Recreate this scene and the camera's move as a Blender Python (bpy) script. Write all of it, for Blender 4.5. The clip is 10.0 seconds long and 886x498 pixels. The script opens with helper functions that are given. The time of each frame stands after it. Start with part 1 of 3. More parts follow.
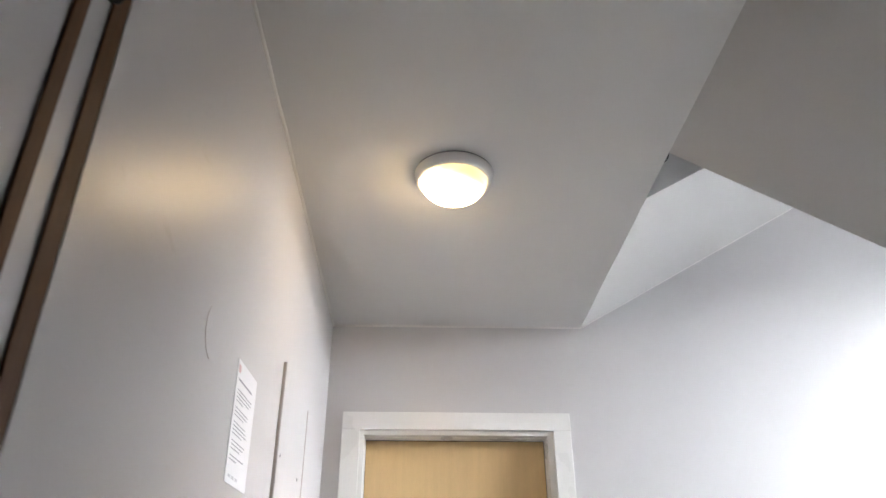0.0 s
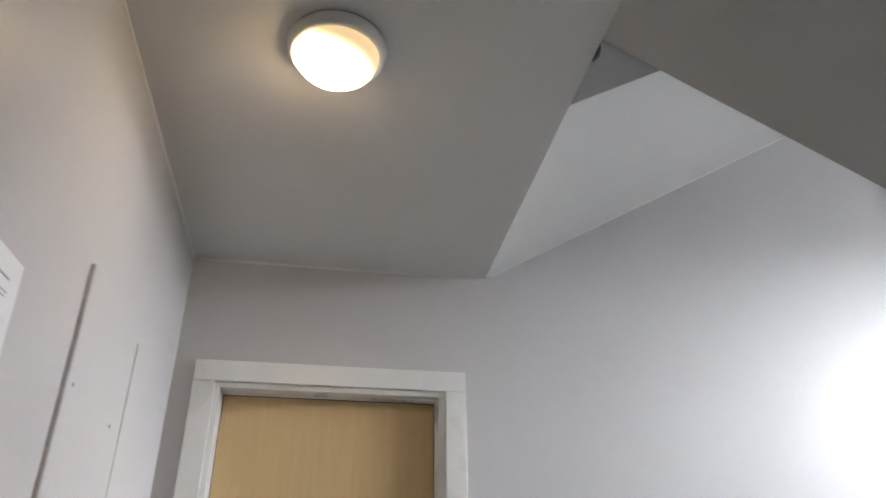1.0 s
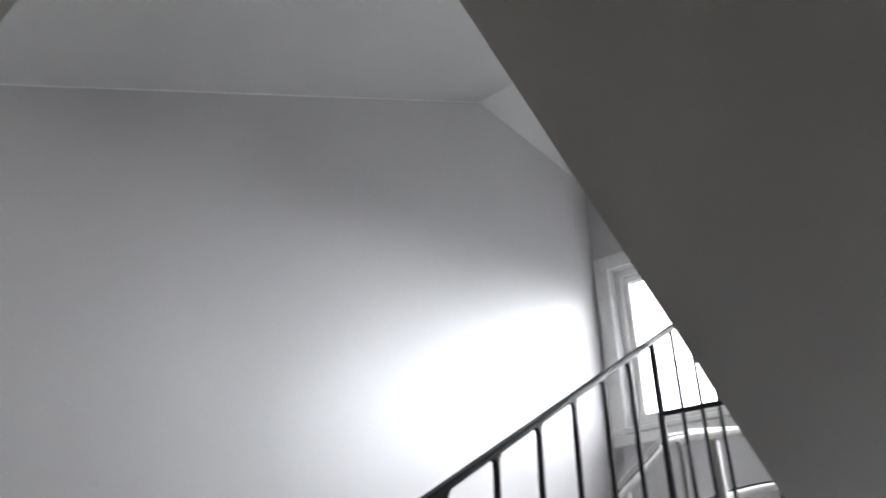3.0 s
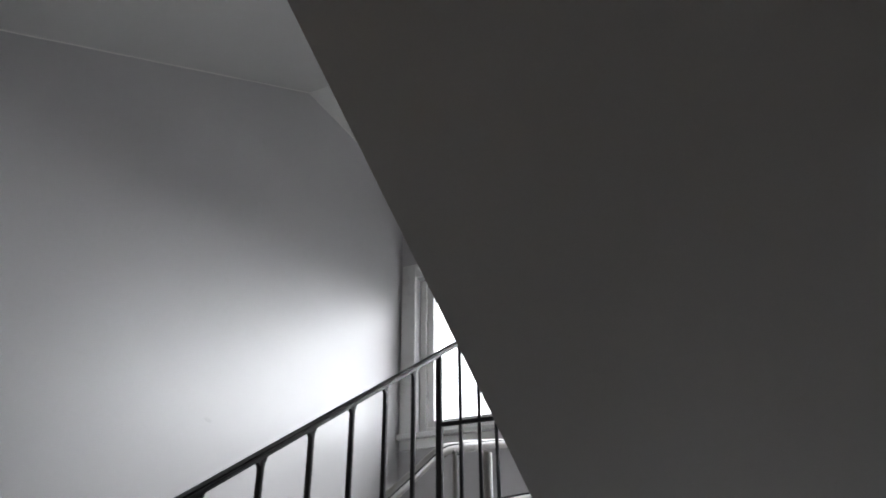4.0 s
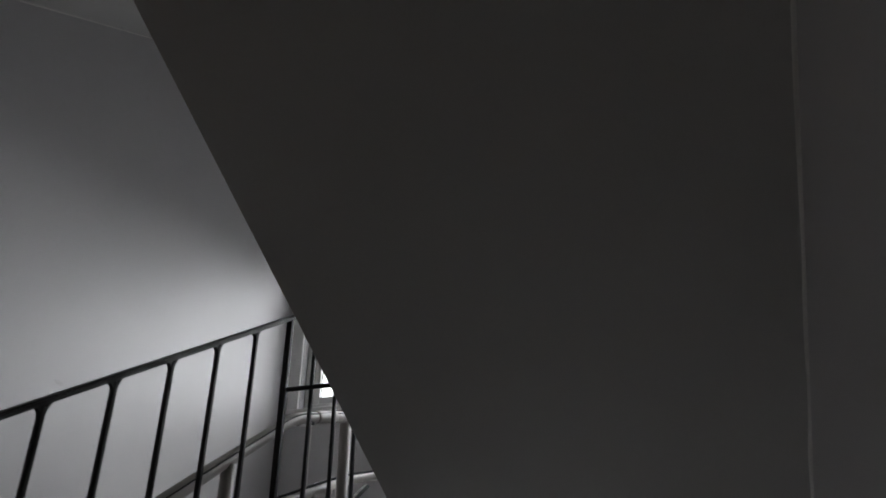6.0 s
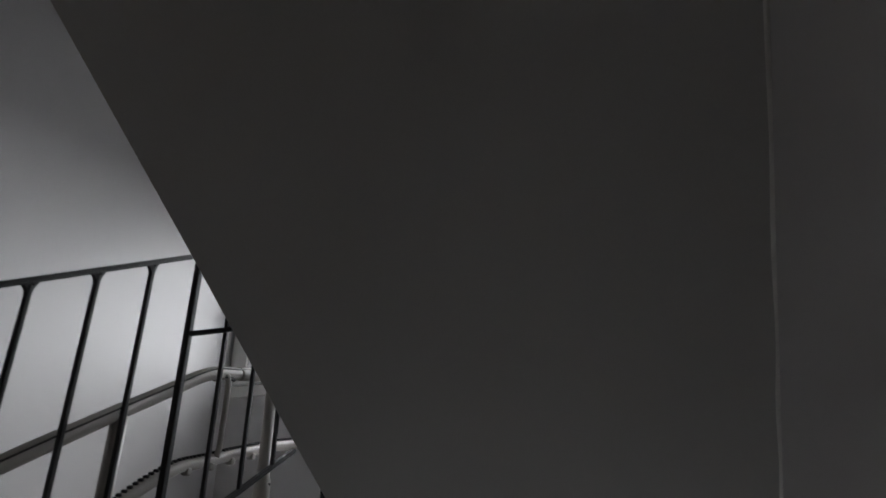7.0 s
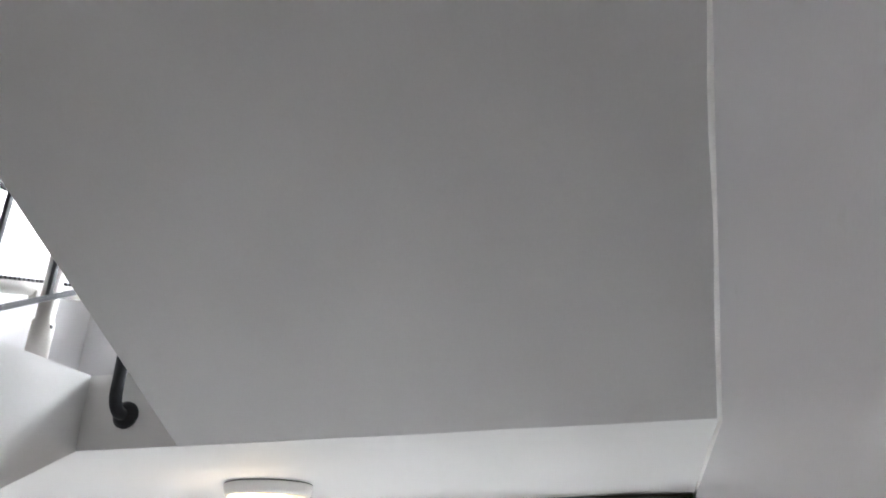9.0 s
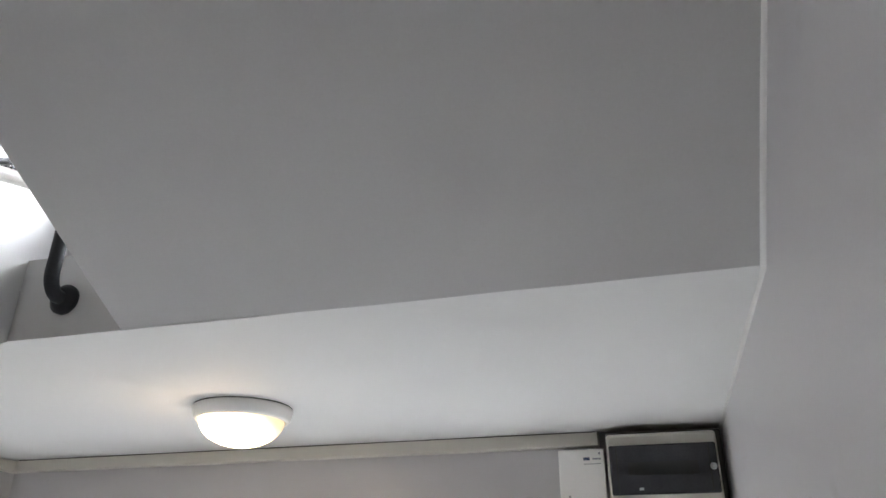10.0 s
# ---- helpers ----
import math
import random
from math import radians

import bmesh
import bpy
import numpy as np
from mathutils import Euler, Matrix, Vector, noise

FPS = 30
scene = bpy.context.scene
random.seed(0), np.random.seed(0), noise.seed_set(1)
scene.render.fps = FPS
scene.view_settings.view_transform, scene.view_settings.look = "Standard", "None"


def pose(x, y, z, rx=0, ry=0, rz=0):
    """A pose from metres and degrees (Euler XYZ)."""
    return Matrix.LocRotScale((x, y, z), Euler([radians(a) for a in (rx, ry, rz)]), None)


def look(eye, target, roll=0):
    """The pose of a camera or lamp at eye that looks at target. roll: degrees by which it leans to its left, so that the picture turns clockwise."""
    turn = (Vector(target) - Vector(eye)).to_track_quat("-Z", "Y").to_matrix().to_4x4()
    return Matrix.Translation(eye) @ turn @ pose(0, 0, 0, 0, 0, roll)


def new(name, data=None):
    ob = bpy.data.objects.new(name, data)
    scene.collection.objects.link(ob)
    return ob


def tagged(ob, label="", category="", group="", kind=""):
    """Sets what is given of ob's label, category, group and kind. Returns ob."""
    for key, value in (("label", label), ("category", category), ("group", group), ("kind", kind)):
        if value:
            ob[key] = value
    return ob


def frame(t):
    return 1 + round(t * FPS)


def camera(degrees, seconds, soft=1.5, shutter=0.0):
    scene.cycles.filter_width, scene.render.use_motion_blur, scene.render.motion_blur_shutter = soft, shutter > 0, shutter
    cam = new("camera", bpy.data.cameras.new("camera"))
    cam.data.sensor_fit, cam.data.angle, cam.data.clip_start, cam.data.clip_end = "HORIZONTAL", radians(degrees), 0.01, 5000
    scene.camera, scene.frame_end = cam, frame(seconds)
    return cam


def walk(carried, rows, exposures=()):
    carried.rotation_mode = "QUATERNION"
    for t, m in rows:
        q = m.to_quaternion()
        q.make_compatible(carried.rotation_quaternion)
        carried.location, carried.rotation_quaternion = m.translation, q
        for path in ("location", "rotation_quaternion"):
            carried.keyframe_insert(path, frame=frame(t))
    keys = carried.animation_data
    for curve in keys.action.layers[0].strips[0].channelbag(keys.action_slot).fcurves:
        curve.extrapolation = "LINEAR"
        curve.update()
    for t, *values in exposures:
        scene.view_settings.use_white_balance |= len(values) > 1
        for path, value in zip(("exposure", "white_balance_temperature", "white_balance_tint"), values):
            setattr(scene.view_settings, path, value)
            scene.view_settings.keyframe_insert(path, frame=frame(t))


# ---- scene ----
# ---- the camera and its walk ----
cam = camera(62.68, 10.0, soft=1.5, shutter=0.3)
PATH = [
    (0, look((-0.764, -3.183, 1.183), (-0.704, -1.438, 2.157), -0.09)),
    (0.5, look((-0.715, -2.928, 1.184), (-0.598, -1.184, 2.155), -0.16)),
    (1, look((-0.631, -2.660, 1.185), (-0.336, -0.933, 2.149), -0.25)),
    (1.5, look((-0.536, -2.430, 1.199), (-0.157, -0.716, 2.158), 0.04)),
    (2, look((-0.435, -2.222, 1.243), (0.314, -0.623, 2.183), 0.65)),
    (2.5, look((-0.353, -2.067, 1.209), (0.702, -0.657, 2.158), 0.01)),
    (3, look((-0.288, -2.006, 1.214), (1.051, -0.853, 2.150), -0.23)),
    (4.5, look((-0.256, -2.068, 1.243), (1.396, -1.420, 2.166), -0.57)),
    (5, look((-0.254, -2.073, 1.246), (1.418, -1.467, 2.161), -0.61)),
    (6.5, look((0.043, -2.286, 1.159), (1.737, -1.712, 2.055), 0.24)),
    (7, look((0.220, -2.279, 1.152), (1.926, -1.728, 2.037), 0.31)),
    (7.5, look((0.446, -2.267, 1.126), (2.162, -1.746, 2.012), 0.42)),
    (8, look((0.665, -2.303, 1.122), (2.380, -1.783, 2.010), 0.45)),
    (8.5, look((0.786, -2.320, 1.044), (2.504, -1.827, 1.942), 0.24)),
    (9, look((0.957, -2.345, 0.950), (2.704, -1.867, 1.798), 0.11)),
    (9.5, look((1.162, -2.323, 0.863), (2.906, -1.823, 1.704), -0.01)),
    (10, look((1.281, -2.302, 0.797), (3.018, -1.795, 1.648), 0.29)),
]
EXPOSURES = [
    (0.0, 1.25, 6350, 10), (0.5, 0.68, 6400, 10), (1.0, 0.48, 6400, 10), (1.5, 0.58, 6350, 10), (2.0, 0.65, 6300, 10), (2.5, 0.3, 6350, 10),
    (3.2, -0.3, 6400, 10), (4.3, -1.25, 6450, 10), (5.2, -1.8, 6500, 10), (6.5, -1.98, 6500, 10), (7.5, -1.4, 6500, 10),
    (8.0, -0.35, 6450, 10), (8.5, 0.55, 6400, 10), (9.0, 0.95, 6350, 10), (10.0, 0.65, 6350, 10),
]
walk(cam, PATH, EXPOSURES)

# ---- plan, in metres ----
XW, XB = -1.174, 3.520          # west and east wall faces
YS = -2.480                     # south wall face (the north wall face is y = 0)
YC, YD = -1.126, -1.384         # edges of the open well between the flights
XE = 2.332                      # west face of the half landing slab
H1, H2 = 2.541, 1.225           # ceilings under the upper landing and the half landing
XG, ZG = 2.369, 3.934           # foot of the next half landing's ceiling
STOREY = 2.632
FLOOR = 0.08                    # landing floor
HALF = FLOOR + STOREY / 2       # half landing floor
RISE, GOING = STOREY / 16, 0.289
YR = -1.135                     # railing line
TOP = 5.3

# ---- daylight ----
world = bpy.data.worlds.new("world")
scene.world = world
world.use_nodes = True
wn = world.node_tree.nodes
sky = wn.new("ShaderNodeTexSky")
sky.sky_type = "NISHITA"
sky.sun_disc = False
sky.sun_elevation, sky.sun_rotation = radians(38), radians(-100)
wn["Background"].inputs["Strength"].default_value = 0.12
world.node_tree.links.new(sky.outputs[0], wn["Background"].inputs["Color"])
sun = new("sun", bpy.data.lights.new("sun", "SUN"))
sun.data.energy, sun.data.angle, sun.data.color = 1.0, radians(15), (1.0, 0.96, 0.9)
sun.matrix_world = look((-6, -2, 8), (0, 0, 0))


SKY_GLOW = 32.0                 # radiance of the white overcast sky above the roofs opposite


# ---- materials ----
def mat(name, color, rough=0.5, metal=0.0, spread=0.06, scale=9.0, grain=180.0, bump=0.15, spec=0.5, stretch=(1, 1, 1), coat=0.0):
    """A painted or cast surface: broad tone drift, fine grain and relief."""
    m = bpy.data.materials.new(name)
    m.use_nodes = True
    nt = m.node_tree
    n, l = nt.nodes, nt.links
    b = n["Principled BSDF"]
    b.inputs["Metallic"].default_value = metal
    b.inputs["Specular IOR Level"].default_value = spec
    b.inputs["Coat Weight"].default_value = coat
    tc = n.new("ShaderNodeTexCoord")
    mp = n.new("ShaderNodeMapping")
    mp.inputs["Scale"].default_value = stretch
    l.new(tc.outputs["Object"], mp.inputs["Vector"])
    broad = n.new("ShaderNodeTexNoise")
    broad.inputs["Scale"].default_value, broad.inputs["Detail"].default_value = scale, 5
    fine = n.new("ShaderNodeTexNoise")
    fine.inputs["Scale"].default_value, fine.inputs["Detail"].default_value = grain, 3
    for t in (broad, fine):
        l.new(mp.outputs[0], t.inputs["Vector"])
    mixn = n.new("ShaderNodeMix")
    mixn.inputs["Factor"].default_value = 0.35
    l.new(broad.outputs["Fac"], mixn.inputs["A"])
    l.new(fine.outputs["Fac"], mixn.inputs["B"])
    ramp = n.new("ShaderNodeValToRGB")
    e = ramp.color_ramp.elements
    e[0].position, e[1].position = 0.3, 0.7
    e[0].color = tuple(c * (1 - spread) for c in color) + (1,)
    e[1].color = tuple(min(1, c * (1 + spread)) for c in color) + (1,)
    l.new(mixn.outputs["Result"], ramp.inputs["Fac"])
    l.new(ramp.outputs["Color"], b.inputs["Base Color"])
    rr = n.new("ShaderNodeMapRange")
    rr.inputs["To Min"].default_value, rr.inputs["To Max"].default_value = rough * 0.88, min(1, rough * 1.12)
    l.new(broad.outputs["Fac"], rr.inputs["Value"])
    l.new(rr.outputs["Result"], b.inputs["Roughness"])
    bp = n.new("ShaderNodeBump")
    bp.inputs["Strength"].default_value, bp.inputs["Distance"].default_value = bump, 0.002
    l.new(mixn.outputs["Result"], bp.inputs["Height"])
    l.new(bp.outputs["Normal"], b.inputs["Normal"])
    return m


WALL = mat("wall_paint", (0.535, 0.525, 0.53), 0.38, spec=0.42, spread=0.045, scale=1.6, grain=260, bump=0.32)


def smudges(m, amount=0.93):
    """A few faint scuffs and hand marks on the paint."""
    n, l = m.node_tree.nodes, m.node_tree.links
    b = n["Principled BSDF"]
    src = b.inputs["Base Color"].links[0].from_socket
    tc = n.new("ShaderNodeTexCoord")
    mp = n.new("ShaderNodeMapping")
    mp.inputs["Scale"].default_value = (3.1, 3.1, 7.0)
    t = n.new("ShaderNodeTexNoise")
    t.inputs["Scale"].default_value, t.inputs["Detail"].default_value = 2.3, 4
    r = n.new("ShaderNodeValToRGB")
    r.color_ramp.elements[0].position, r.color_ramp.elements[1].position = 0.70, 0.76
    r.color_ramp.elements[0].color, r.color_ramp.elements[1].color = (1, 1, 1, 1), (amount, amount, amount * 0.98, 1)
    mul = n.new("ShaderNodeMix")
    mul.data_type, mul.blend_type = "RGBA", "MULTIPLY"
    mul.inputs["Factor"].default_value = 1.0
    l.new(tc.outputs["Object"], mp.inputs["Vector"])
    l.new(mp.outputs[0], t.inputs["Vector"])
    l.new(t.outputs["Fac"], r.inputs["Fac"])
    l.new(src, mul.inputs[6])
    l.new(r.outputs["Color"], mul.inputs[7])
    l.new(mul.outputs[2], b.inputs["Base Color"])


smudges(WALL)
FAINT = mat("scuffed_paint", (0.49, 0.48, 0.485), 0.5, spread=0.12, scale=40, bump=0.3)
# Same paint split in two: soffits darkened, ceilings lightened for how light falls.
SLAB_DIM = mat("white_paint_dim", (0.53, 0.525, 0.515), 0.7, spread=0.04, scale=1.5, grain=240, bump=0.4, spec=0.3)
CEIL_LIT = mat("white_paint_lit", (0.68, 0.675, 0.66), 0.75, spread=0.03, scale=1.8, grain=300, bump=0.3, spec=0.3)
BEAD = mat("caulk", (0.70, 0.69, 0.665), 0.45, spread=0.04, scale=14)
GLOSS = mat("white_woodwork", (0.74, 0.735, 0.72), 0.28, spread=0.03, scale=7, grain=90, bump=0.1)
BEECH = mat("beech_veneer", (0.62, 0.44, 0.225), 0.38, spread=0.07, scale=5, grain=60, bump=0.06, stretch=(9, 9, 0.7))
BROWN = mat("brown_stained_wood", (0.105, 0.048, 0.022), 0.62, spec=0.25, spread=0.25, scale=8, grain=60, stretch=(8, 8, 0.8))
BLACK = mat("dark_metal_paint", (0.020, 0.021, 0.025), 0.48, spec=0.3, spread=0.25, scale=30, grain=220, bump=0.2)
CREAM = mat("cream_powder_coat", (0.37, 0.35, 0.325), 0.34, spread=0.05, scale=12, grain=300, bump=0.08)
STEEL = mat("dull_steel", (0.30, 0.30, 0.30), 0.35, metal=0.9, spread=0.15, scale=30)
# Floors are out of view: dark here, pale below, to steer bounced daylight.
FLOORING = mat("dark_floor_sheet", (0.065, 0.06, 0.057), 0.5, spread=0.18, scale=40, grain=300)
BOUNCE_FLOOR = mat("bounce_floor_pale", (0.45, 0.445, 0.43), 0.45, spread=0.12, scale=40, grain=300)
PLASTIC = mat("white_plastic", (0.86, 0.85, 0.82), 0.35, spread=0.02, scale=10, bump=0.04)
IVORY = mat("ivory_plastic", (0.60, 0.58, 0.52), 0.4, spread=0.03, scale=10, bump=0.05)
SMOKE = mat("smoked_plastic", (0.045, 0.046, 0.052), 0.16, spread=0.2, scale=14, bump=0.02)
BACKING_SHADOW = mat("backing_shadow_brown", (0.045, 0.040, 0.037), 0.7, spread=0.2)
# Stands for shade in the door, lamp and trunking gaps; black trim elsewhere.
SHADOW = mat("shade_and_trim_black", (0.015, 0.015, 0.015), 0.7, spread=0.2)
GREY = mat("grey_plastic", (0.33, 0.34, 0.35), 0.4, spread=0.05)
PALEGREY = mat("faint_print", (0.60, 0.59, 0.63), 0.7, spread=0.04)
ROSE = mat("faint_red_print", (0.66, 0.47, 0.47), 0.7, spread=0.04)
TAUPE = mat("taupe_wood_edge", (0.42, 0.375, 0.35), 0.5, spread=0.15, scale=20)
PAPER = mat("paper", (0.80, 0.80, 0.82), 0.7, spread=0.02, scale=20, bump=0.05)
INK = mat("ink", (0.34, 0.34, 0.38), 0.7, spread=0.1)
BLUE = mat("blue_print", (0.04, 0.07, 0.13), 0.5, spread=0.1)


def terrazzo():
    m = mat("dark_terrazzo", (0.07, 0.062, 0.058), 0.5, spread=0.3, scale=30, grain=240)
    n, l = m.node_tree.nodes, m.node_tree.links
    tc = n.new("ShaderNodeTexCoord")
    v = n.new("ShaderNodeTexVoronoi")
    v.inputs["Scale"].default_value = 170
    l.new(tc.outputs["Object"], v.inputs["Vector"])
    r = n.new("ShaderNodeValToRGB")
    r.color_ramp.elements[0].color, r.color_ramp.elements[1].color = (0.012, 0.011, 0.010, 1), (0.10, 0.09, 0.085, 1)
    l.new(v.outputs["Color"], r.inputs["Fac"])
    l.new(r.outputs["Color"], n["Principled BSDF"].inputs["Base Color"])
    return m


TERRAZZO = terrazzo()


def glow(name, color, strength):
    m = bpy.data.materials.new(name)
    m.use_nodes = True
    b = m.node_tree.nodes["Principled BSDF"]
    b.inputs["Base Color"].default_value = (0.85, 0.83, 0.78, 1)
    b.inputs["Roughness"].default_value = 0.3
    b.inputs["Emission Color"].default_value = color + (1,)
    b.inputs["Emission Strength"].default_value = strength
    return m


OPAL = glow("opal_glass_lit", (1.0, 0.70, 0.38), 9.0)
# the bulb stands off-centre behind the opal glass: a hot core, duller and yellower towards the far side
on, ol = OPAL.node_tree.nodes, OPAL.node_tree.links
otc = on.new("ShaderNodeTexCoord")
dist = on.new("ShaderNodeVectorMath")
dist.operation = "DISTANCE"
dist.inputs[1].default_value = (-0.025, 0.022, -0.075)
hot = on.new("ShaderNodeMapRange")
hot.interpolation_type = "SMOOTHSTEP"
for key, value in (("From Min", 0.05), ("From Max", 0.130), ("To Min", 22.0), ("To Max", 0.55)):
    hot.inputs[key].default_value = value
tone = on.new("ShaderNodeValToRGB")
tone.color_ramp.elements[0].position, tone.color_ramp.elements[1].position = 0.06, 0.14
tone.color_ramp.elements[0].color, tone.color_ramp.elements[1].color = (1.0, 0.72, 0.42, 1), (1.0, 0.68, 0.28, 1)
ol.new(otc.outputs["Object"], dist.inputs[0])
ol.new(dist.outputs["Value"], hot.inputs["Value"])
ol.new(dist.outputs["Value"], tone.inputs["Fac"])
ol.new(hot.outputs["Result"], on["Principled BSDF"].inputs["Emission Strength"])
ol.new(tone.outputs["Color"], on["Principled BSDF"].inputs["Emission Color"])
GLASS = bpy.data.materials.new("window_glass")
GLASS.use_nodes = True
GLASS.node_tree.nodes["Principled BSDF"].inputs["Transmission Weight"].default_value = 1
GLASS.node_tree.nodes["Principled BSDF"].inputs["Roughness"].default_value = 0.02


# ---- mesh helpers ----
def box(bm, x0, x1, y0, y1, z0, z1, bevel=0.0, seg=2):
    made = bmesh.ops.create_cube(bm, size=1)["verts"]
    for v in made:
        v.co = Vector((x0 if v.co.x < 0 else x1, y0 if v.co.y < 0 else y1, z0 if v.co.z < 0 else z1))
    if bevel:
        bmesh.ops.bevel(bm, geom=list({e for v in made for e in v.link_edges}), offset=bevel, segments=seg, affect="EDGES", profile=0.5)
    return bm


def boxed(*a, **k):
    return box(bmesh.new(), *a, **k)


def prism(points, y0, y1):
    """A solid with the outline points (x, z), from y0 to y1."""
    bm = bmesh.new()
    a = [bm.verts.new((x, y0, z)) for x, z in points]
    b = [bm.verts.new((x, y1, z)) for x, z in points]
    bm.faces.new(a)
    bm.faces.new(b[::-1])
    for i in range(len(a)):
        j = (i + 1) % len(a)
        bm.faces.new((a[j], a[i], b[i], b[j]))
    bmesh.ops.recalc_face_normals(bm, faces=bm.faces)
    return bm


def uneven(bm, step=0.12, amount=0.0016, seed=0.0):
    """Hand-plastered: long edges cut up and every point off by a millimetre or two."""
    for _ in range(3):
        long = [e for e in bm.edges if e.calc_length() > step * 2]
        if not long:
            break
        bmesh.ops.subdivide_edges(bm, edges=long, cuts=2, use_grid_fill=True)
    for v in bm.verts:
        q = v.co * 6.0 + Vector((seed, 0, 0))
        v.co += Vector((noise.noise(q), noise.noise(q + Vector((31, 0, 0))), noise.noise(q + Vector((0, 57, 0))))) * amount
    return bm


def tube(path, r, sides=12, bm=None, caps=True):
    """A round bar along a list of points."""
    bm = bm or bmesh.new()
    path = [Vector(p) for p in path]
    rings, ref = [], None
    for i, p in enumerate(path):
        d = (path[min(i + 1, len(path) - 1)] - path[max(i - 1, 0)]).normalized()
        if ref is None:
            ref = Vector((0, 0, 1)) if abs(d.z) < 0.9 else Vector((1, 0, 0))
        u = (ref - d * ref.dot(d)).normalized()
        ref = u
        w = d.cross(u)
        rings.append([bm.verts.new(p + (u * math.cos(a) + w * math.sin(a)) * r) for a in (2 * math.pi * k / sides for k in range(sides))])
    for a, b in zip(rings, rings[1:]):
        for k in range(sides):
            f = bm.faces.new((a[k], a[(k + 1) % sides], b[(k + 1) % sides], b[k]))
            f.smooth = True
    if caps:
        bm.faces.new(rings[0][::-1])
        bm.faces.new(rings[-1])
    return bm


def smooth_path(points, n=8):
    """A rounded line through the points (Catmull-Rom)."""
    p = [Vector(q) for q in points]
    p = [p[0] * 2 - p[1]] + p + [p[-1] * 2 - p[-2]]
    out = []
    for i in range(1, len(p) - 2):
        a, b, c, d = p[i - 1:i + 3]
        for k in range(n):
            t = k / n
            out.append(0.5 * (2 * b + (c - a) * t + (2 * a - 5 * b + 4 * c - d) * t * t + (3 * b - a - 3 * c + d) * t ** 3))
    return out + [p[-2]]


def lathe(profile, sides=48):
    """A turned shape from (radius, height) pairs, round the z axis."""
    bm = bmesh.new()
    rings = []
    for r, z in profile:
        rings.append([bm.verts.new((max(r, 1e-4) * math.cos(2 * math.pi * k / sides), max(r, 1e-4) * math.sin(2 * math.pi * k / sides), z)) for k in range(sides)])
    for a, b in zip(rings, rings[1:]):
        for k in range(sides):
            bm.faces.new((a[k], a[(k + 1) % sides], b[(k + 1) % sides], b[k])).smooth = True
    bm.faces.new(rings[0])
    bm.faces.new(rings[-1][::-1])
    bmesh.ops.recalc_face_normals(bm, faces=bm.faces)
    return bm


def moved(bm, v):
    bmesh.ops.translate(bm, verts=bm.verts, vec=v)
    return bm


def mesh(name, bm, material):
    me = bpy.data.meshes.new(name)
    bm.to_mesh(me)
    bm.free()
    me.materials.append(material)
    return new(name, me)


def part(name, bm, material, parent, label=""):
    ob = mesh(name, bm, material)
    ob.parent = parent
    return tagged(ob, label)


def structure(name, bm, material, label):
    return tagged(mesh(name, bm, material), label, name.split("_")[0], kind="structure")


def thing(name, label, category, at=(0, 0, 0), group=""):
    ob = new(name)
    ob.location = at
    ob.empty_display_size = 0.1
    return tagged(ob, label, category, group)


# ---- walls ----
T = 0.22
DOOR = (-1.026, -0.171, 2.047)      # opening in the north wall
bm = boxed(XW - T, DOOR[0], 0, T, -1.5, TOP)
box(bm, DOOR[1], XB + T, 0, T, -1.5, TOP)
box(bm, DOOR[0], DOOR[1], 0, T, DOOR[2], TOP)
box(bm, DOOR[0], DOOR[1], 0, T, -1.5, FLOOR)
wall_n = structure("wall_north", bm, WALL, "white satin painted stairwell wall with a door opening")
scuff = lathe([(0.0, 0), (0.022, 0), (0.0215, 0.0002), (0.0, 0.0003)], 20)
for f in scuff.faces:
    f.smooth = False
bmesh.ops.transform(scuff, matrix=pose(1.94, 0, 1.972, 90, 8, 0) @ Matrix.Diagonal((1, 0.42, 1, 1)), verts=scuff.verts)
part("scuff", scuff, FAINT, wall_n, "faint grey scuff on the paint")
structure("wall_west", boxed(XW - T, XW, -8.6, 0, -1.5, TOP), WALL, "white satin painted wall beside the landing")

WIN = (-2.37, -0.11, 2.235, 3.235)  # window opening in the east wall
bm = boxed(XB, XB + T, YS - T, WIN[0], -1.5, TOP)
box(bm, XB, XB + T, WIN[1], 0, -1.5, TOP)
for lo, hi in ((-1.5, WIN[2] - STOREY), (WIN[3] - STOREY, WIN[2]), (WIN[3], TOP)):
    box(bm, XB, XB + T, WIN[0], WIN[1], lo, hi)
structure("wall_east", bm, WALL, "white painted stairwell end wall with a window on each half landing")
PASS = (XW, 0.287, 2.16)         # opening in the south wall to the passage
bm = boxed(PASS[1], XB + T, YS - T, YS, -1.5, TOP)
box(bm, PASS[0], PASS[1], YS - T, YS, PASS[2], TOP)
structure("wall_south", bm, WALL, "pale grey satin painted wall along the lower flight")
# Passage end is unseen, set far back so little light bounces out.
structure("wall_passage", boxed(0.287, 0.507, -8.6, YS - T, -1.5, TOP), WALL, "white painted passage side wall")
structure("wall_passage_end", boxed(XW - T, 0.507, -8.8, -8.6, -1.5, TOP), WALL, "white painted passage end wall, unseen, set far back to lose light")

# ---- floors and ceilings ----
bm = boxed(XW - T, 0.007, YS, 0, -0.091, FLOOR)
box(bm, 0.007, 0.287, YS, YD, -0.091, FLOOR)
box(bm, XW - T, 0.507, -8.8, YS, -0.091, FLOOR)
structure("floor", bm, FLOORING, "dark grey sheet flooring of the landing")
structure("floor_lower", boxed(XE, XB + T, YS - T, T, -1.41, HALF - STOREY), BOUNCE_FLOOR, "unseen lower half landing floor, made pale to bounce daylight up")
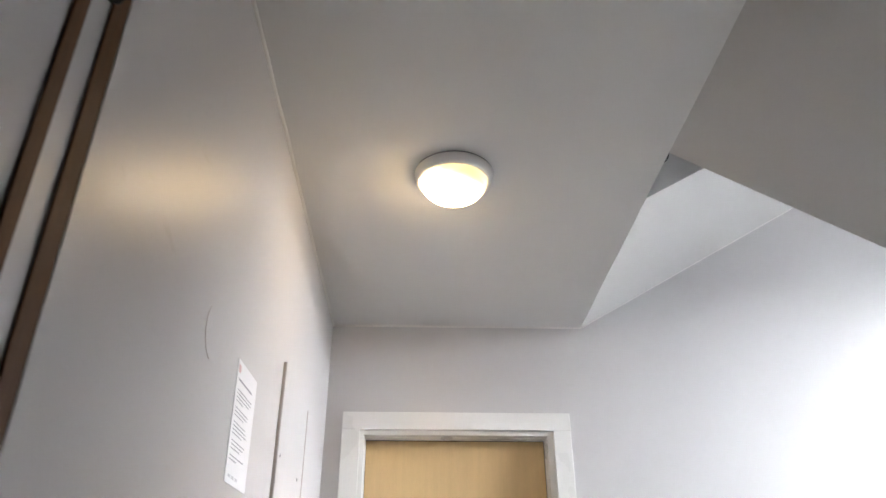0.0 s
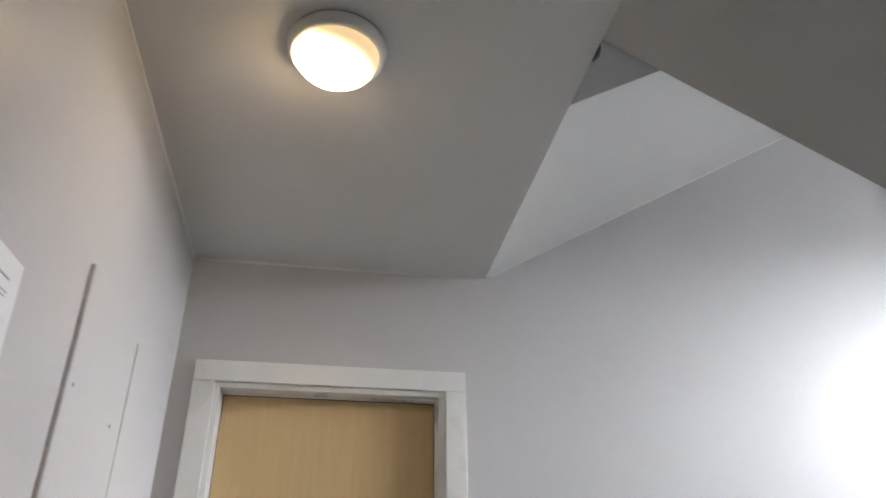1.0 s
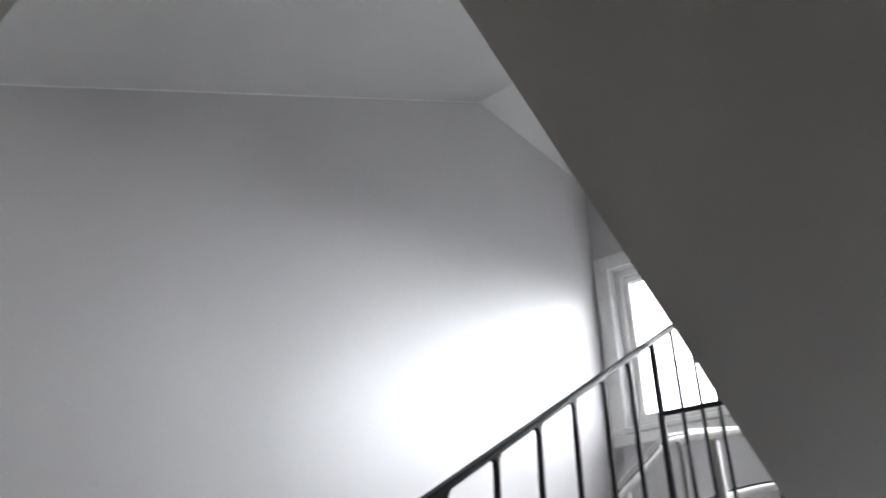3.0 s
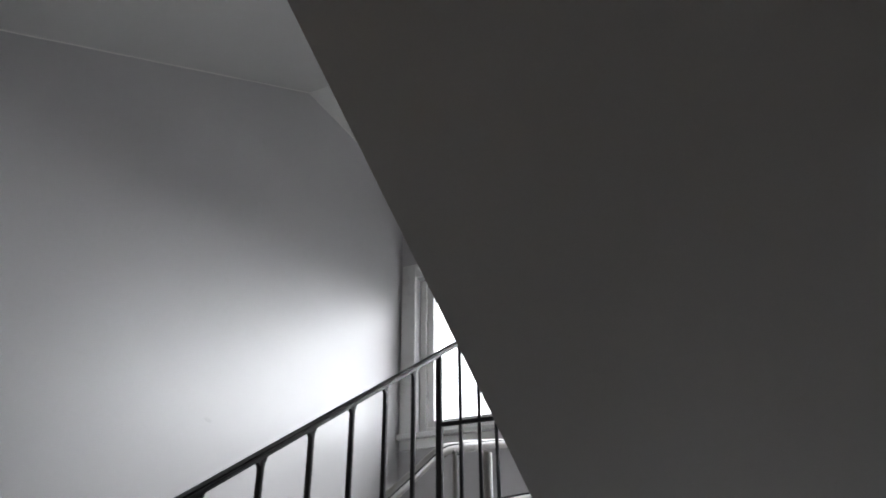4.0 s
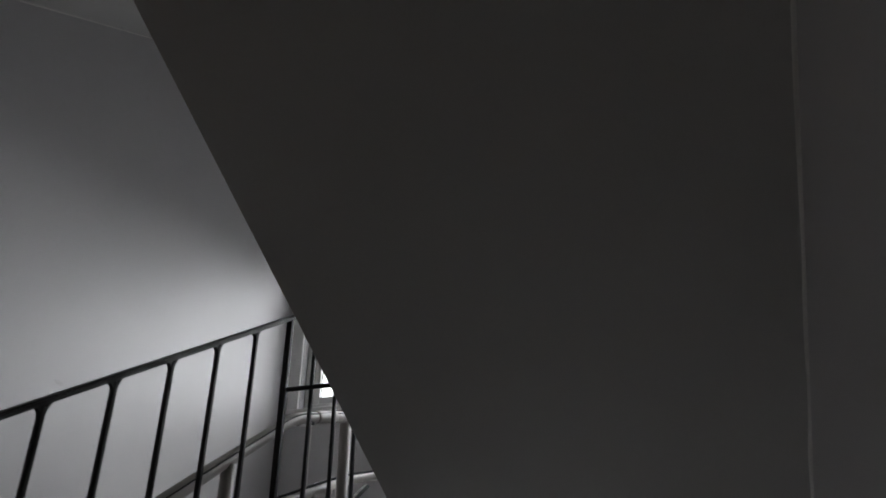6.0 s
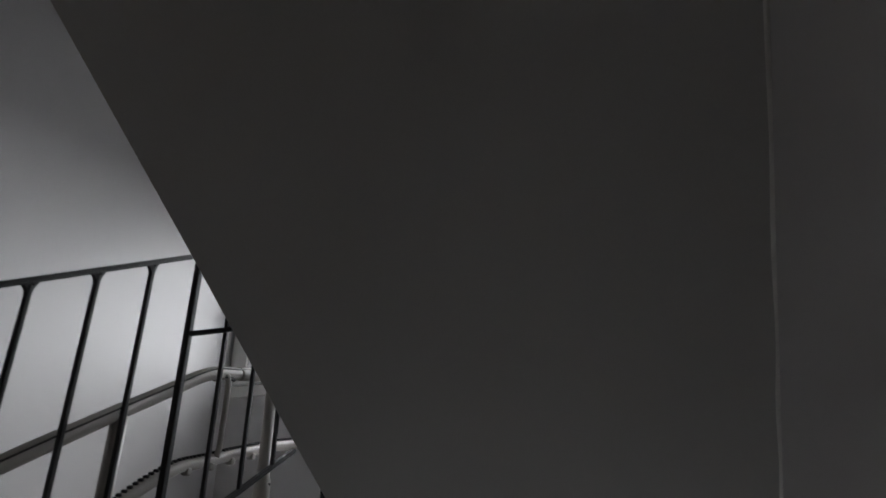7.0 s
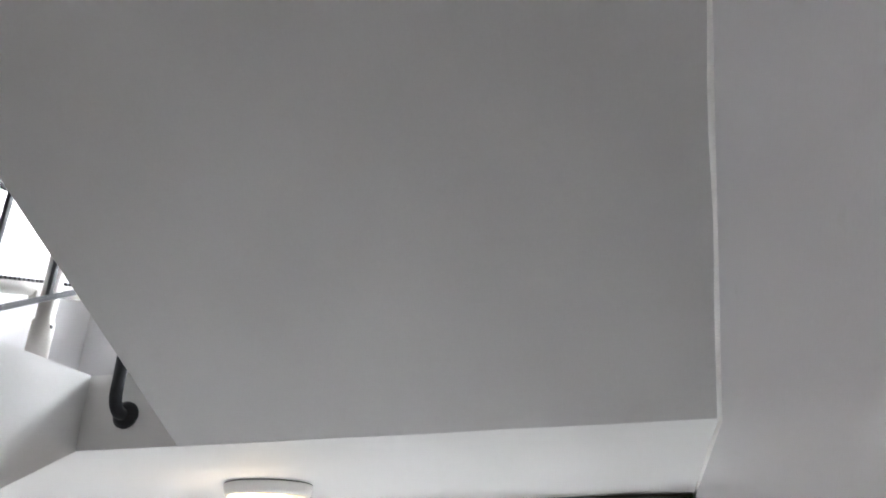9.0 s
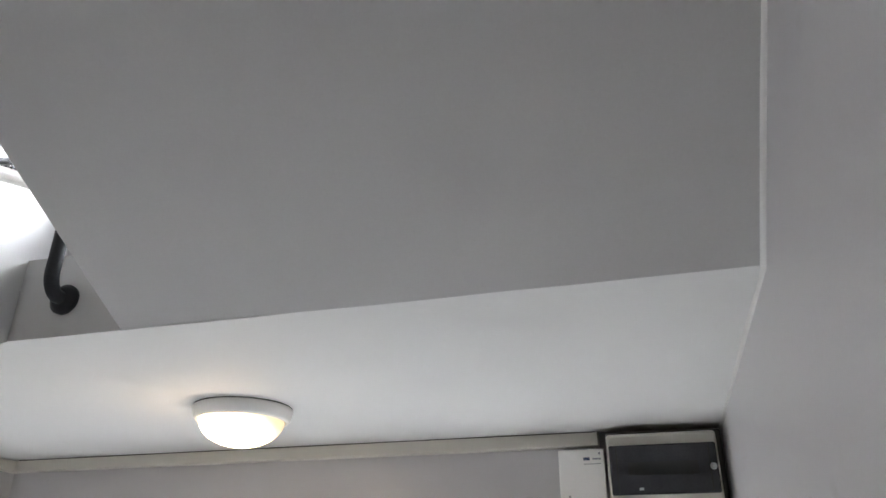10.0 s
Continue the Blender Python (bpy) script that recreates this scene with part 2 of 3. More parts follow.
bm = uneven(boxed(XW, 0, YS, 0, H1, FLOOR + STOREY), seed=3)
structure("ceiling", bm, CEIL_LIT, "white painted plaster ceiling under the upper landing")
structure("ceiling_passage", boxed(XW - T, 0.507, -8.8, YS - T, H1, FLOOR + STOREY), CEIL_LIT, "white painted passage ceiling")
structure("ceiling_top", boxed(XW - T, XB + T, -8.8, T, TOP, TOP + 0.2), CEIL_LIT, "white painted top ceiling of the stairwell")
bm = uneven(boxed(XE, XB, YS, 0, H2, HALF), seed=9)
structure("ceiling_half_landing", bm, CEIL_LIT, "white painted underside and edge of the half landing slab")
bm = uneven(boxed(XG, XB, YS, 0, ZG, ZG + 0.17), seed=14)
structure("ceiling_next_half_landing", bm, CEIL_LIT, "white painted underside of the next half landing slab")


# ---- overcast sky outside, above the roofs of the houses opposite ----
OVERCAST = glow("overcast_sky", (0.928, 0.956, 0.99), SKY_GLOW)
OVERCAST.node_tree.nodes["Principled BSDF"].inputs["Base Color"].default_value = (0.0, 0.0, 0.0, 1)
bm = bmesh.new()
SX = XB + 22
corners = [bm.verts.new(p) for p in ((SX, -26, 5.7), (SX, 22, 5.7), (SX, 22, 42), (SX, -26, 42))]
bm.faces.new(corners)
structure("backdrop", bm, OVERCAST, "plain white overcast sky seen through the windows")


# ---- stair flights ----
def stair_flight(x_first, z_floor, y0, y1, way, soffit, label, seed, paint):
    """Eight steps on a sloping slab. way: +1 climbs to the east, -1 to the west. soffit: its two ends (x, z)."""
    ob = thing("stair_flight", label, "stairs", group="stair flights")
    top = []
    for k in range(8):
        x = x_first + way * GOING * k
        top += [(x, z_floor + RISE * k - 0.03 * (k > 0)), (x, z_floor + RISE * (k + 1) - 0.03 * (k < 7))]
    end = soffit[1]
    top.append((end[0], top[-1][1]) if way * (end[0] - top[-1][0]) > 0.01 else (top[-1][0] + way * 0.01, top[-1][1]))
    outline = [soffit[0]] + top + [end]
    bm = prism(outline, y0, y1)
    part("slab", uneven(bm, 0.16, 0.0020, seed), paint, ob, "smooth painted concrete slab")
    for k in range(8):
        x = x_first + way * GOING * k
        z = z_floor + RISE * (k + 1)
        nose, back = x - way * 0.022, x + way * (GOING + 0.004 if k < 7 else -0.001)
        rounded = [(nose + way * 0.018 * (1 - math.sin(a)), z - 0.018 * (1 - math.cos(a))) for a in (math.radians(18 * q) for q in range(6))]
        bm = prism([(nose, z - RISE), (x - way * 0.002, z - RISE), (x - way * 0.002, z - 0.034), (back, z - 0.034), (back, z)] + rounded, y0 + 0.003, y1 - 0.003)
        part("step", bm, TERRAZZO, ob, "dark speckled terrazzo tread and riser")
    return ob


stair_flight(0.02, FLOOR, YC, -0.002, 1, ((-0.002, H1 - STOREY), (XE, H2)), "white concrete flight with dark terrazzo steps along the outer wall", 21, SLAB_DIM)
stair_flight(2.31, HALF, YS + 0.002, YD, -1, ((XE, H2), (0.0, H1)), "flight with smooth white painted soffit over the lower stairs", 33, SLAB_DIM)
stair_flight(0.02, FLOOR + STOREY, YC, -0.002, 1, ((0.0, H1), (XG, ZG)), "upper white concrete flight with a smooth painted soffit", 45, SLAB_DIM)
stair_flight(2.31, HALF - STOREY, YS + 0.002, YD, -1, ((XE, H2 - STOREY), (0.287, -0.091)), "lower flight with dark terrazzo steps going down", 57, SLAB_DIM)


# ---- caulk beads at the ceiling lines ----
def bead(a, b, r=0.009, seed=0):
    a, b = Vector(a), Vector(b)
    n = max(4, int((b - a).length / 0.07))
    pts = []
    for i in range(n + 1):
        p = a.lerp(b, i / n)
        q = p * 5 + Vector((seed, 0, 0))
        pts.append(p + Vector((noise.noise(q), noise.noise(q + Vector((9, 0, 0))), noise.noise(q + Vector((0, 9, 0))))) * 0.003)
    return tube(pts, r, 6)


beads = [((XW, YS, H1), (XW, 0, H1)), ((XW, 0, H1), (0, 0, H1)), ((0, 0, H1), (XG, 0, ZG)), ((XG, 0, ZG), (XB, 0, ZG)),
         ((0.0, YS, H1), (XE, YS, H2)), ((XE, YS, H2), (XB, YS, H2))]
for i, (a, b) in enumerate(beads):
    structure("trim_%d" % (i + 1), bead(a, b, (0.009, 0.007, 0.0045, 0.0045, 0.007, 0.007)[i], seed=i * 7), BEAD, "thin white bead of caulk along the ceiling edge")

# ---- the beech door in the north wall ----
door = tagged(new("door_1"), "closed pale beech veneer door in a white painted frame", "door", kind="structure")
part("leaf", boxed(-0.9955, -0.2025, 0.078, 0.118, FLOOR + 0.006, 2.0175, 0.002), BEECH, door, "pale beech veneer door leaf")
fx0, fx1, fz = -1.097, -0.094, 2.12
part("architrave", boxed(fx0, fx0 + 0.078, -0.022, -0.001, FLOOR, fz - 0.078, 0.002), GLOSS, door, "white painted architrave")
part("architrave", boxed(fx1 - 0.078, fx1, -0.022, -0.001, FLOOR, fz - 0.078, 0.002), GLOSS, door, "white painted architrave")
part("architrave", boxed(fx0, fx1, -0.0222, -0.001, fz - 0.078, fz, 0.002), GLOSS, door, "white painted architrave")
for a, b in ((DOOR[0] - 0.001, -1.000), (-0.198, DOOR[1] + 0.001)):
    part("lining", boxed(a, b, -0.006, 0.2, FLOOR, 2.022), GLOSS, door)
part("lining", boxed(DOOR[0], DOOR[1], -0.006, 0.2, 2.0225, DOOR[2] + 0.001), GLOSS, door)
for a, b in ((-0.9995, -0.9965), (-0.2015, -0.1985)):
    part("stop", boxed(a, b, 0.030, 0.075, FLOOR, 2.0185, 0.001), GLOSS, door)
part("stop", boxed(-0.9995, -0.1985, 0.030, 0.075, 2.0185, 2.0215, 0.001), GLOSS, door)
# dark strips in place of the shade in the gap round the leaf
part("leaf_gap_shade", boxed(-0.9995, -0.1985, 0.083, 0.117, 2.0178, 2.0215), SHADOW, door, "dark strip drawn as shade in the gap round the leaf")
part("leaf_gap_shade", boxed(-0.9995, -0.9958, 0.083, 0.117, FLOOR, 2.0178), SHADOW, door, "dark strip drawn as shade in the gap round the leaf")
part("leaf_gap_shade", boxed(-0.2022, -0.1985, 0.083, 0.117, FLOOR, 2.0178), SHADOW, door, "dark strip drawn as shade in the gap round the leaf")
part("mark", boxed(-0.615, -0.599, 0.0772, 0.0785, 1.592, 1.598, 0.0005), BROWN, door, "small dark scuff")
part("handle", tube([(-0.26, 0.078, 1.08), (-0.26, 0.03, 1.08), (-0.28, 0.022, 1.08), (-0.39, 0.022, 1.08)], 0.009), STEEL, door, "dull steel lever handle")

# ---- door frame of the passage, brown stained ----
door = tagged(new("door_2"), "open passage doorway with brown stained wood lining strips", "door", kind="structure")
for y0, y1 in ((-2.571, -2.543), (-2.494, -2.456)):
    part("lining_strip", boxed(XW + 0.0005, XW + 0.005, y0, y1, FLOOR, 2.16, 0.0015), BROWN, door, "brown stained wood strip")
part("hook", tube(smooth_path([(XW + 0.003, -2.503, 1.925), (XW + 0.016, -2.506, 1.92), (XW + 0.022, -2.507, 1.935)], 5), 0.004, 8), BLACK, door, "small black hook")
structure("trim_7", boxed(XW + 0.0005, XW + 0.005, -2.455, -2.342, FLOOR, H1 - 0.01, 0.0015), WALL, "flat white painted casing board beside the passage")


# ---- windows ----
def window(name, dz, label):
    ob = tagged(new(name), label, "window", kind="structure")
    y0, y1, z0, z1 = WIN[0], WIN[1], WIN[2] + dz, WIN[3] + dz
    c = 0.095
    part("casing", boxed(XB - 0.022, XB - 0.001, y1, y1 + c, z0 - 0.01, z1 + c, 0.005), GLOSS, ob)
    part("casing", boxed(XB - 0.022, XB - 0.001, y0 - c, y0, z0 - 0.01, z1 + c, 0.005), GLOSS, ob)
    part("casing", boxed(XB - 0.022, XB - 0.001, y0, y1, z1, z1 + c, 0.005), GLOSS, ob)
    part("apron", boxed(XB - 0.018, XB - 0.001, y0 - c, y1 + c, z0 - 0.09, z0 - 0.032, 0.004), GLOSS, ob)
    part("window_sill", boxed(XB - 0.05, XB + 0.09, y0 - c - 0.01, y1 + c + 0.006, z0 - 0.032, z0, 0.008, 3), GLOSS, ob)
    fw = 0.045
    frame_ob = part("window_frame", box(box(box(boxed(XB + 0.05, XB + 0.11, y1 - fw, y1, z0, z1, 0.004), XB + 0.05, XB + 0.11, y0, y0 + fw, z0, z1, 0.004),
                    XB + 0.05, XB + 0.11, y0 + fw, y1 - fw, z1 - fw, z1, 0.004), XB + 0.05, XB + 0.11, y0 + fw, y1 - fw, z0, z0 + fw, 0.004), GLOSS, ob)
    a0, a1, c0, c1, sw = y0 + fw, y1 - fw, z0 + fw, z1 - fw, 0.042
    part("sash", box(box(box(boxed(XB + 0.066, XB + 0.104, a1 - sw, a1, c0, c1, 0.003), XB + 0.066, XB + 0.104, a0, a0 + sw, c0, c1, 0.003),
         XB + 0.066, XB + 0.104, a0 + sw, a1 - sw, c1 - sw, c1, 0.003), XB + 0.066, XB + 0.104, a0 + sw, a1 - sw, c0, c0 + sw, 0.003), GLOSS, ob)
    y0, y1, z0, z1, fw = a0, a1, c0, c1, sw
    pane = part("pane", boxed(XB + 0.084, XB + 0.090, y0 + fw, y1 - fw, z0 + fw, z1 - fw), GLASS, ob, "clear glass pane")
    pane.visible_shadow = False
    return ob


window("window_1", 0, "white painted timber window glowing with overcast daylight")
window("window_2", -STOREY, "white painted timber window on the lower half landing")

# ---- stair railing of the climbing flight ----
def rail_z(x):
    return 1.031 + 0.57 * x


def foot_z(x):
    return 0.295 + 0.57 * x


railing = thing("stair_railing", "dark painted welded steel railing on the climbing flight", "railing", (0.1, YR, FLOOR))
P1 = 1.677


def bar(parent, name, x, r, z0, z1, y=YR):
    bm = boxed(x - r, x + r, y - r, y + r, z0, z1, r * 0.35)
    if name == "baluster":
        for sx in (-1, 1):      # weld fillets under the top rail
            a = [bm.verts.new((x + sx * dx, y + dy, z1 + 0.57 * sx * dx + dz)) for dy in (-r * 0.8, r * 0.8) for dx, dz in ((r * 0.9, -0.020), (0.008, -0.009), (0.016, 0.003), (r * 0.9, 0.003))]
            p, q = a[:4], a[4:]
            bm.faces.new(p)
            bm.faces.new(q[::-1])
            for k in range(4):
                bm.faces.new((p[k], q[k], q[(k + 1) % 4], p[(k + 1) % 4]))
        bmesh.ops.recalc_face_normals(bm, faces=bm.faces)
    bmesh.ops.translate(bm, verts=bm.verts, vec=-Vector(parent.location))
    return part(name, bm, BLACK, parent)


def flat_rail(parent, name, pts, w, h, y=YR):
    """A flat bar along (x, z) points."""
    up = [(x, z + h / 2) for x, z in pts]
    dn = [(x, z - h / 2) for x, z in pts][::-1]
    bm = prism(up + dn, y - w / 2, y + w / 2)
    bmesh.ops.bevel(bm, geom=list(bm.edges), offset=0.004, segments=2, affect="EDGES")
    bmesh.ops.translate(bm, verts=bm.verts, vec=-Vector(parent.location))
    return part(name, bm, BLACK, parent)


flat_rail(railing, "top_rail", [(0.09, rail_z(0.09)), (2.27, rail_z(2.27))], 0.028, 0.015)
flat_rail(railing, "bottom_rail", [(0.09, foot_z(0.09)), (2.27, foot_z(2.27))], 0.022, 0.015)
for i in range(-5, 5):
    x = 0.881 + 0.157 * i
    bar(railing, "baluster", x, 0.0056, foot_z(x) - 0.004, rail_z(x) - 0.01)
bar(railing, "post", P1, 0.0088, foot_z(P1) - 0.12, rail_z(P1) - 0.006)
for i in range(1, 4):
    x = P1 + 0.157 * i
    bar(railing, "baluster", x, 0.0056, foot_z(x) - 0.004, rail_z(x) - 0.01)
bar(railing, "post", 0.10, 0.0088, FLOOR, rail_z(0.10))
bm = boxed(P1 - 0.006, P1 + 0.006, YD + 0.02, YR, 1.761, 1.773, 0.003)
bmesh.ops.translate(bm, verts=bm.verts, vec=-Vector(railing.location))
part("cross_bar", bm, BLACK, railing)


# ---- side-fixed newel feet in the well ----
def newel(x, z, way, label):
    """A round post beside the slab edge, bent in at its foot onto a flange. way: the side on which the free air lies."""
    ob = thing("newel_post", label, "newel post", (x, -1.243, z), "newel posts in the stair well")
    p = smooth_path([(way * 0.006, 0, 0), (way * 0.03, 0, 0.002), (way * 0.046, 0, 0.028), (way * 0.047, 0, 0.09), (way * 0.047, 0, 0.3)], 6)
    part("tube", tube(p + [Vector((way * 0.047, 0, 1.0))], 0.0135, 14), BLACK, ob)
    bm = lathe([(0.0, 0), (0.030, 0), (0.030, 0.008), (0.018, 0.016), (0.0, 0.016)], 24)
    bmesh.ops.transform(bm, matrix=pose(0, 0, 0, 0, way * 90, 0), verts=bm.verts)
    part("flange", bm, BLACK, ob)
    return ob


newel(XE, 1.298, -1, "black round steel newel foot flanged to the half landing edge")
newel(0.0, H1 + 0.075, 1, "black round steel newel foot flanged to the upper landing edge")

# ---- stairlift track ----
lift = thing("stairlift_track", "cream stairlift track with two rails and a toothed rack", "stairlift", (2.224, -1.063, HALF))
L0 = Vector(lift.location)
YL = -1.0
UP = [(0.35, 0.795), (1.3, 1.368), (1.60, 1.547), (1.80, 1.662), (1.92, 1.733), (2.0, 1.770), (2.10, 1.796), (2.20, 1.822), (2.40, 1.868), (2.75, 1.94)]
LOW = [(0.35, 0.542), (1.2, 1.054), (1.60, 1.299), (1.70, 1.366), (1.80, 1.431), (1.90, 1.483), (2.0, 1.514), (2.2, 1.577), (2.435, 1.643), (2.75, 1.71)]
up = smooth_path([(x, YL, z) for x, z in UP] + [(2.93, -1.07, 1.965), (3.02, -1.28, 1.98), (3.02, -1.80, 1.99)], 6)
low = smooth_path([(x, YL, z) for x, z in LOW] + [(2.93, -1.07, 1.745), (3.02, -1.28, 1.765), (3.02, -1.80, 1.785)], 6)
part("upper_rail", tube([p - L0 for p in up], 0.0195, 16), CREAM, lift)
part("groove", tube([p - L0 + Vector((0, -0.0150, 0.0115)) for p in up], 0.0028, 8), SHADOW, lift, "thin dark groove strip")
part("lower_rail", tube([p - L0 for p in low], 0.0165, 14), CREAM, lift)
bm = bmesh.new()
for a, b in zip(low, low[1:]):
    n = max(1, int((b - a).length / 0.0125))
    d = (b - a).normalized()
    side = d.cross(Vector((0, 0, 1))).normalized()
    nrm = side.cross(d)
    for k in range(n):
        c = a.lerp(b, (k + 0.5) / n) + nrm * 0.0185 - L0
        made = bmesh.ops.create_cube(bm, size=1)["verts"]
        for v in made:
            q = v.co.copy()
            v.co = c + d * (q.x * 0.0065) + side * (q.y * 0.013) + nrm * (q.z * 0.009)
part("rack", bm, BLACK, lift, "dark toothed rack")
for x in (1.45, 1.62, 1.74, 1.84, 1.93, 2.02, 2.12, 2.22):
    p = min(low, key=lambda q: abs(q.x - x))
    bm = boxed(p.x - 0.010, p.x + 0.010, YL - 0.018, YL + 0.006, p.z - 0.027, p.z - 0.006, 0.005)
    bmesh.ops.translate(bm, verts=bm.verts, vec=-L0)
    part("lug", bm, CREAM, lift)
bm = lathe([(0.0, 0.0), (0.0245, 0.0), (0.0245, 0.10), (0.020, 0.106), (0.020, 0.40), (0.0, 0.40)], 24)
post = part("post", bm, CREAM, lift, "thick cream steel post")
bm = boxed(-0.004, 0.004, -0.027, -0.02, 0.083, 0.091, 0.002)
part("bolt", bm, BLACK, post)
bm = tube([Vector((1.645, YL - 0.005, FLOOR + 6 * RISE)) - L0, Vector((1.645, YL - 0.005, 1.562)) - L0], 0.0195, 18)
part("post", bm, CREAM, lift, "cream steel post under the upper rail")
link = smooth_path([(2.0, YL, 1.752), (2.035, YL - 0.012, 1.772), (2.05, YL - 0.016, 1.75), (2.05, YL - 0.016, 1.62), (2.05, YL - 0.016, 1.57), (2.047, YL - 0.012, 1.535)], 6)
part("link_tube", tube([p - L0 for p in link], 0.0088, 12), CREAM, lift, "thin cream tube joining both rails")


part("joint_slot", moved(boxed(2.03, 2.08, YL - 0.0205, YL - 0.012, 1.764, 1.775, 0.002), -L0), SHADOW, lift, "dark slot at the rail joint")
collar = [p for p in up if 2.10 < p.x < 2.26]
part("joint_collar", tube([p - L0 for p in collar], 0.0215, 16), CREAM, lift)


# ---- ceiling lamps ----
def ceiling_lamp(x, y, z, label):
    ob = thing("ceiling_lamp", label, "lamp", (x, y, z), "round ceiling lamps")
    part("base_ring", lathe([(0.0, -0.002), (0.124, -0.002), (0.127, -0.006), (0.122, -0.030), (0.116, -0.037), (0.108, -0.037), (0.106, -0.02), (0.0, -0.02)], 64), PLASTIC, ob, "white plastic ring")
    # dark disc drawn as the shadow gap between ring and ceiling
    part("lamp_gap_shade", lathe([(0.0, 0.0), (0.1245, 0.0), (0.1245, -0.003), (0.0, -0.003)], 64), SHADOW, ob)
    dome = [(0.107 * math.cos(a), -0.034 - 0.066 * math.sin(a)) for a in (math.pi / 2 * k / 14 for k in range(15))]
    part("shade", lathe([(0.0, -0.025), (0.107, -0.025)] + dome, 64), OPAL, ob, "lit opal glass dome")
    return ob


ceiling_lamp(-0.662, -1.25, H1, "round white lamp with lit opal dome on the landing ceiling")
ceiling_lamp(2.945, -1.28, H2, "round white lamp with lit opal dome under the half landing")

# ---- the landing's west wall ----
notice = thing("notice", "white printed notice sheet stuck to the wall", "notice", (XW, -1.495, 1.638))
base = Matrix.Translation((XW, -1.498, 1.643)) @ pose(0, 0, 0, 3.0, 0, 0) @ Matrix.Diagonal((1, 0.95, 0.895, 1))


def on_notice(name, y0, y1, z0, z1, off, thick, material, label=""):
    ob = part(name, boxed(off, off + thick, y0, y1, z0, z1), material, notice, label)
    return ob


notice.matrix_basis = base
on_notice("sheet", -0.108, 0.108, -0.150, 0.150, 0.001, 0.0012, PAPER)
on_notice("title_line", -0.085, 0.06, 0.100, 0.105, 0.0022, 0.0004, INK)
z = 0.078
for block in (4, 3, 4, 3, 2):
    for k in range(block):
        on_notice("text_line", -0.088, -0.088 + random.uniform(0.10, 0.165) * (1 if k < block - 1 else 0.6), z - 0.0024, z, 0.0022, 0.0004, INK)
        z -= 0.0092
    z -= 0.008
for y in (-0.08, -0.045, -0.01):
    on_notice("stamp", y, y + 0.02, -0.135, -0.128, 0.0022, 0.0004, PALEGREY)

on_notice("emblem", -0.098, -0.078, 0.118, 0.138, 0.0022, 0.0004, ROSE, "small faded red emblem")
cover = thing("wall_panel", "flush white painted access panel screwed to the wall", "access panel", (XW, -0.82, 1.0))
for nm, (y0, y1, z0, z1, th, m, lb) in {
        "board": (-0.235, 0.235, -0.9, 0.956, 0.009, WALL, ""),
        "edge_strip": (-0.256, -0.2355, -0.9, 0.960, 0.011, WALL, "raised white edge strip"),
        "edge_gap": (-0.2595, -0.2565, -0.9, 0.958, 0.009, TAUPE, "dull brown edge"),
        "edge_joint": (0.2355, 0.2395, -0.9, 0.956, 0.011, TAUPE, "thin grey joint")}.items():
    part(nm, boxed(0.0005, th, y0, y1, z0, z1, 0.0015), m, cover, lb)
for y, zz in ((-0.21, 0.69), (0.13, 0.69), (-0.21, 0.30), (0.13, 0.30)):
    bm = lathe([(0.0, 0), (0.006, 0), (0.004, 0.002), (0.0, 0.002)], 12)
    bmesh.ops.transform(bm, matrix=pose(0.009, y, zz, 0, 90, 0), verts=bm.verts)
    part("screw", bm, GREY, cover)

plate = thing("blank_plate", "round white painted blank cover plate on the wall", "cover plate", (XW, -1.823, 1.743))
bm = lathe([(0.0, 0), (0.056, 0), (0.0558, 0.0002), (0.0, 0.0002)], 40)
for f in bm.faces:
    f.smooth = False
bmesh.ops.transform(bm, matrix=pose(0, 0, 0, 0, 90, 0), verts=bm.verts)
part("plate", bm, WALL, plate)
arc = [(0.0004, -0.057 * math.cos(a), 0.057 * math.sin(a)) for a in (math.radians(-85 + 8 * k) for k in range(18))]
part("paint_crack", tube(arc, 0.0007, 6), TAUPE, plate, "thin dark crack in the paint round the plate")

# ---- under the half landing: trunking, box and consumer unit on the east wall ----
trunk = thing("cable_trunking", "ivory plastic cable trunking under the ceiling edge", "trunking", (XB, -1.0, H2))
T0 = Vector(trunk.location)


part("run", moved(boxed(XB - 0.040, XB - 0.0005, -2.135, -0.042, H2 - 0.042, H2 - 0.0035, 0.003), -T0), IVORY, trunk)
part("run", moved(boxed(XE + 0.1, XB - 0.042, -0.040, -0.0005, H2 - 0.042, H2 - 0.005, 0.003), -T0), IVORY, trunk)
part("corner_piece", moved(boxed(XB - 0.0415, XB - 0.0005, -0.0415, -0.0005, H2 - 0.043, H2 - 0.004, 0.003), -T0), IVORY, trunk)
# dark strip painted in for the shade between trunking and ceiling
part("trunking_gap_shade", moved(boxed(XB - 0.038, XB - 0.001, -2.13, -0.045, H2 - 0.0034, H2 - 0.001), -T0), SHADOW, trunk, "dark strip drawn as shade in the gap above the trunking")

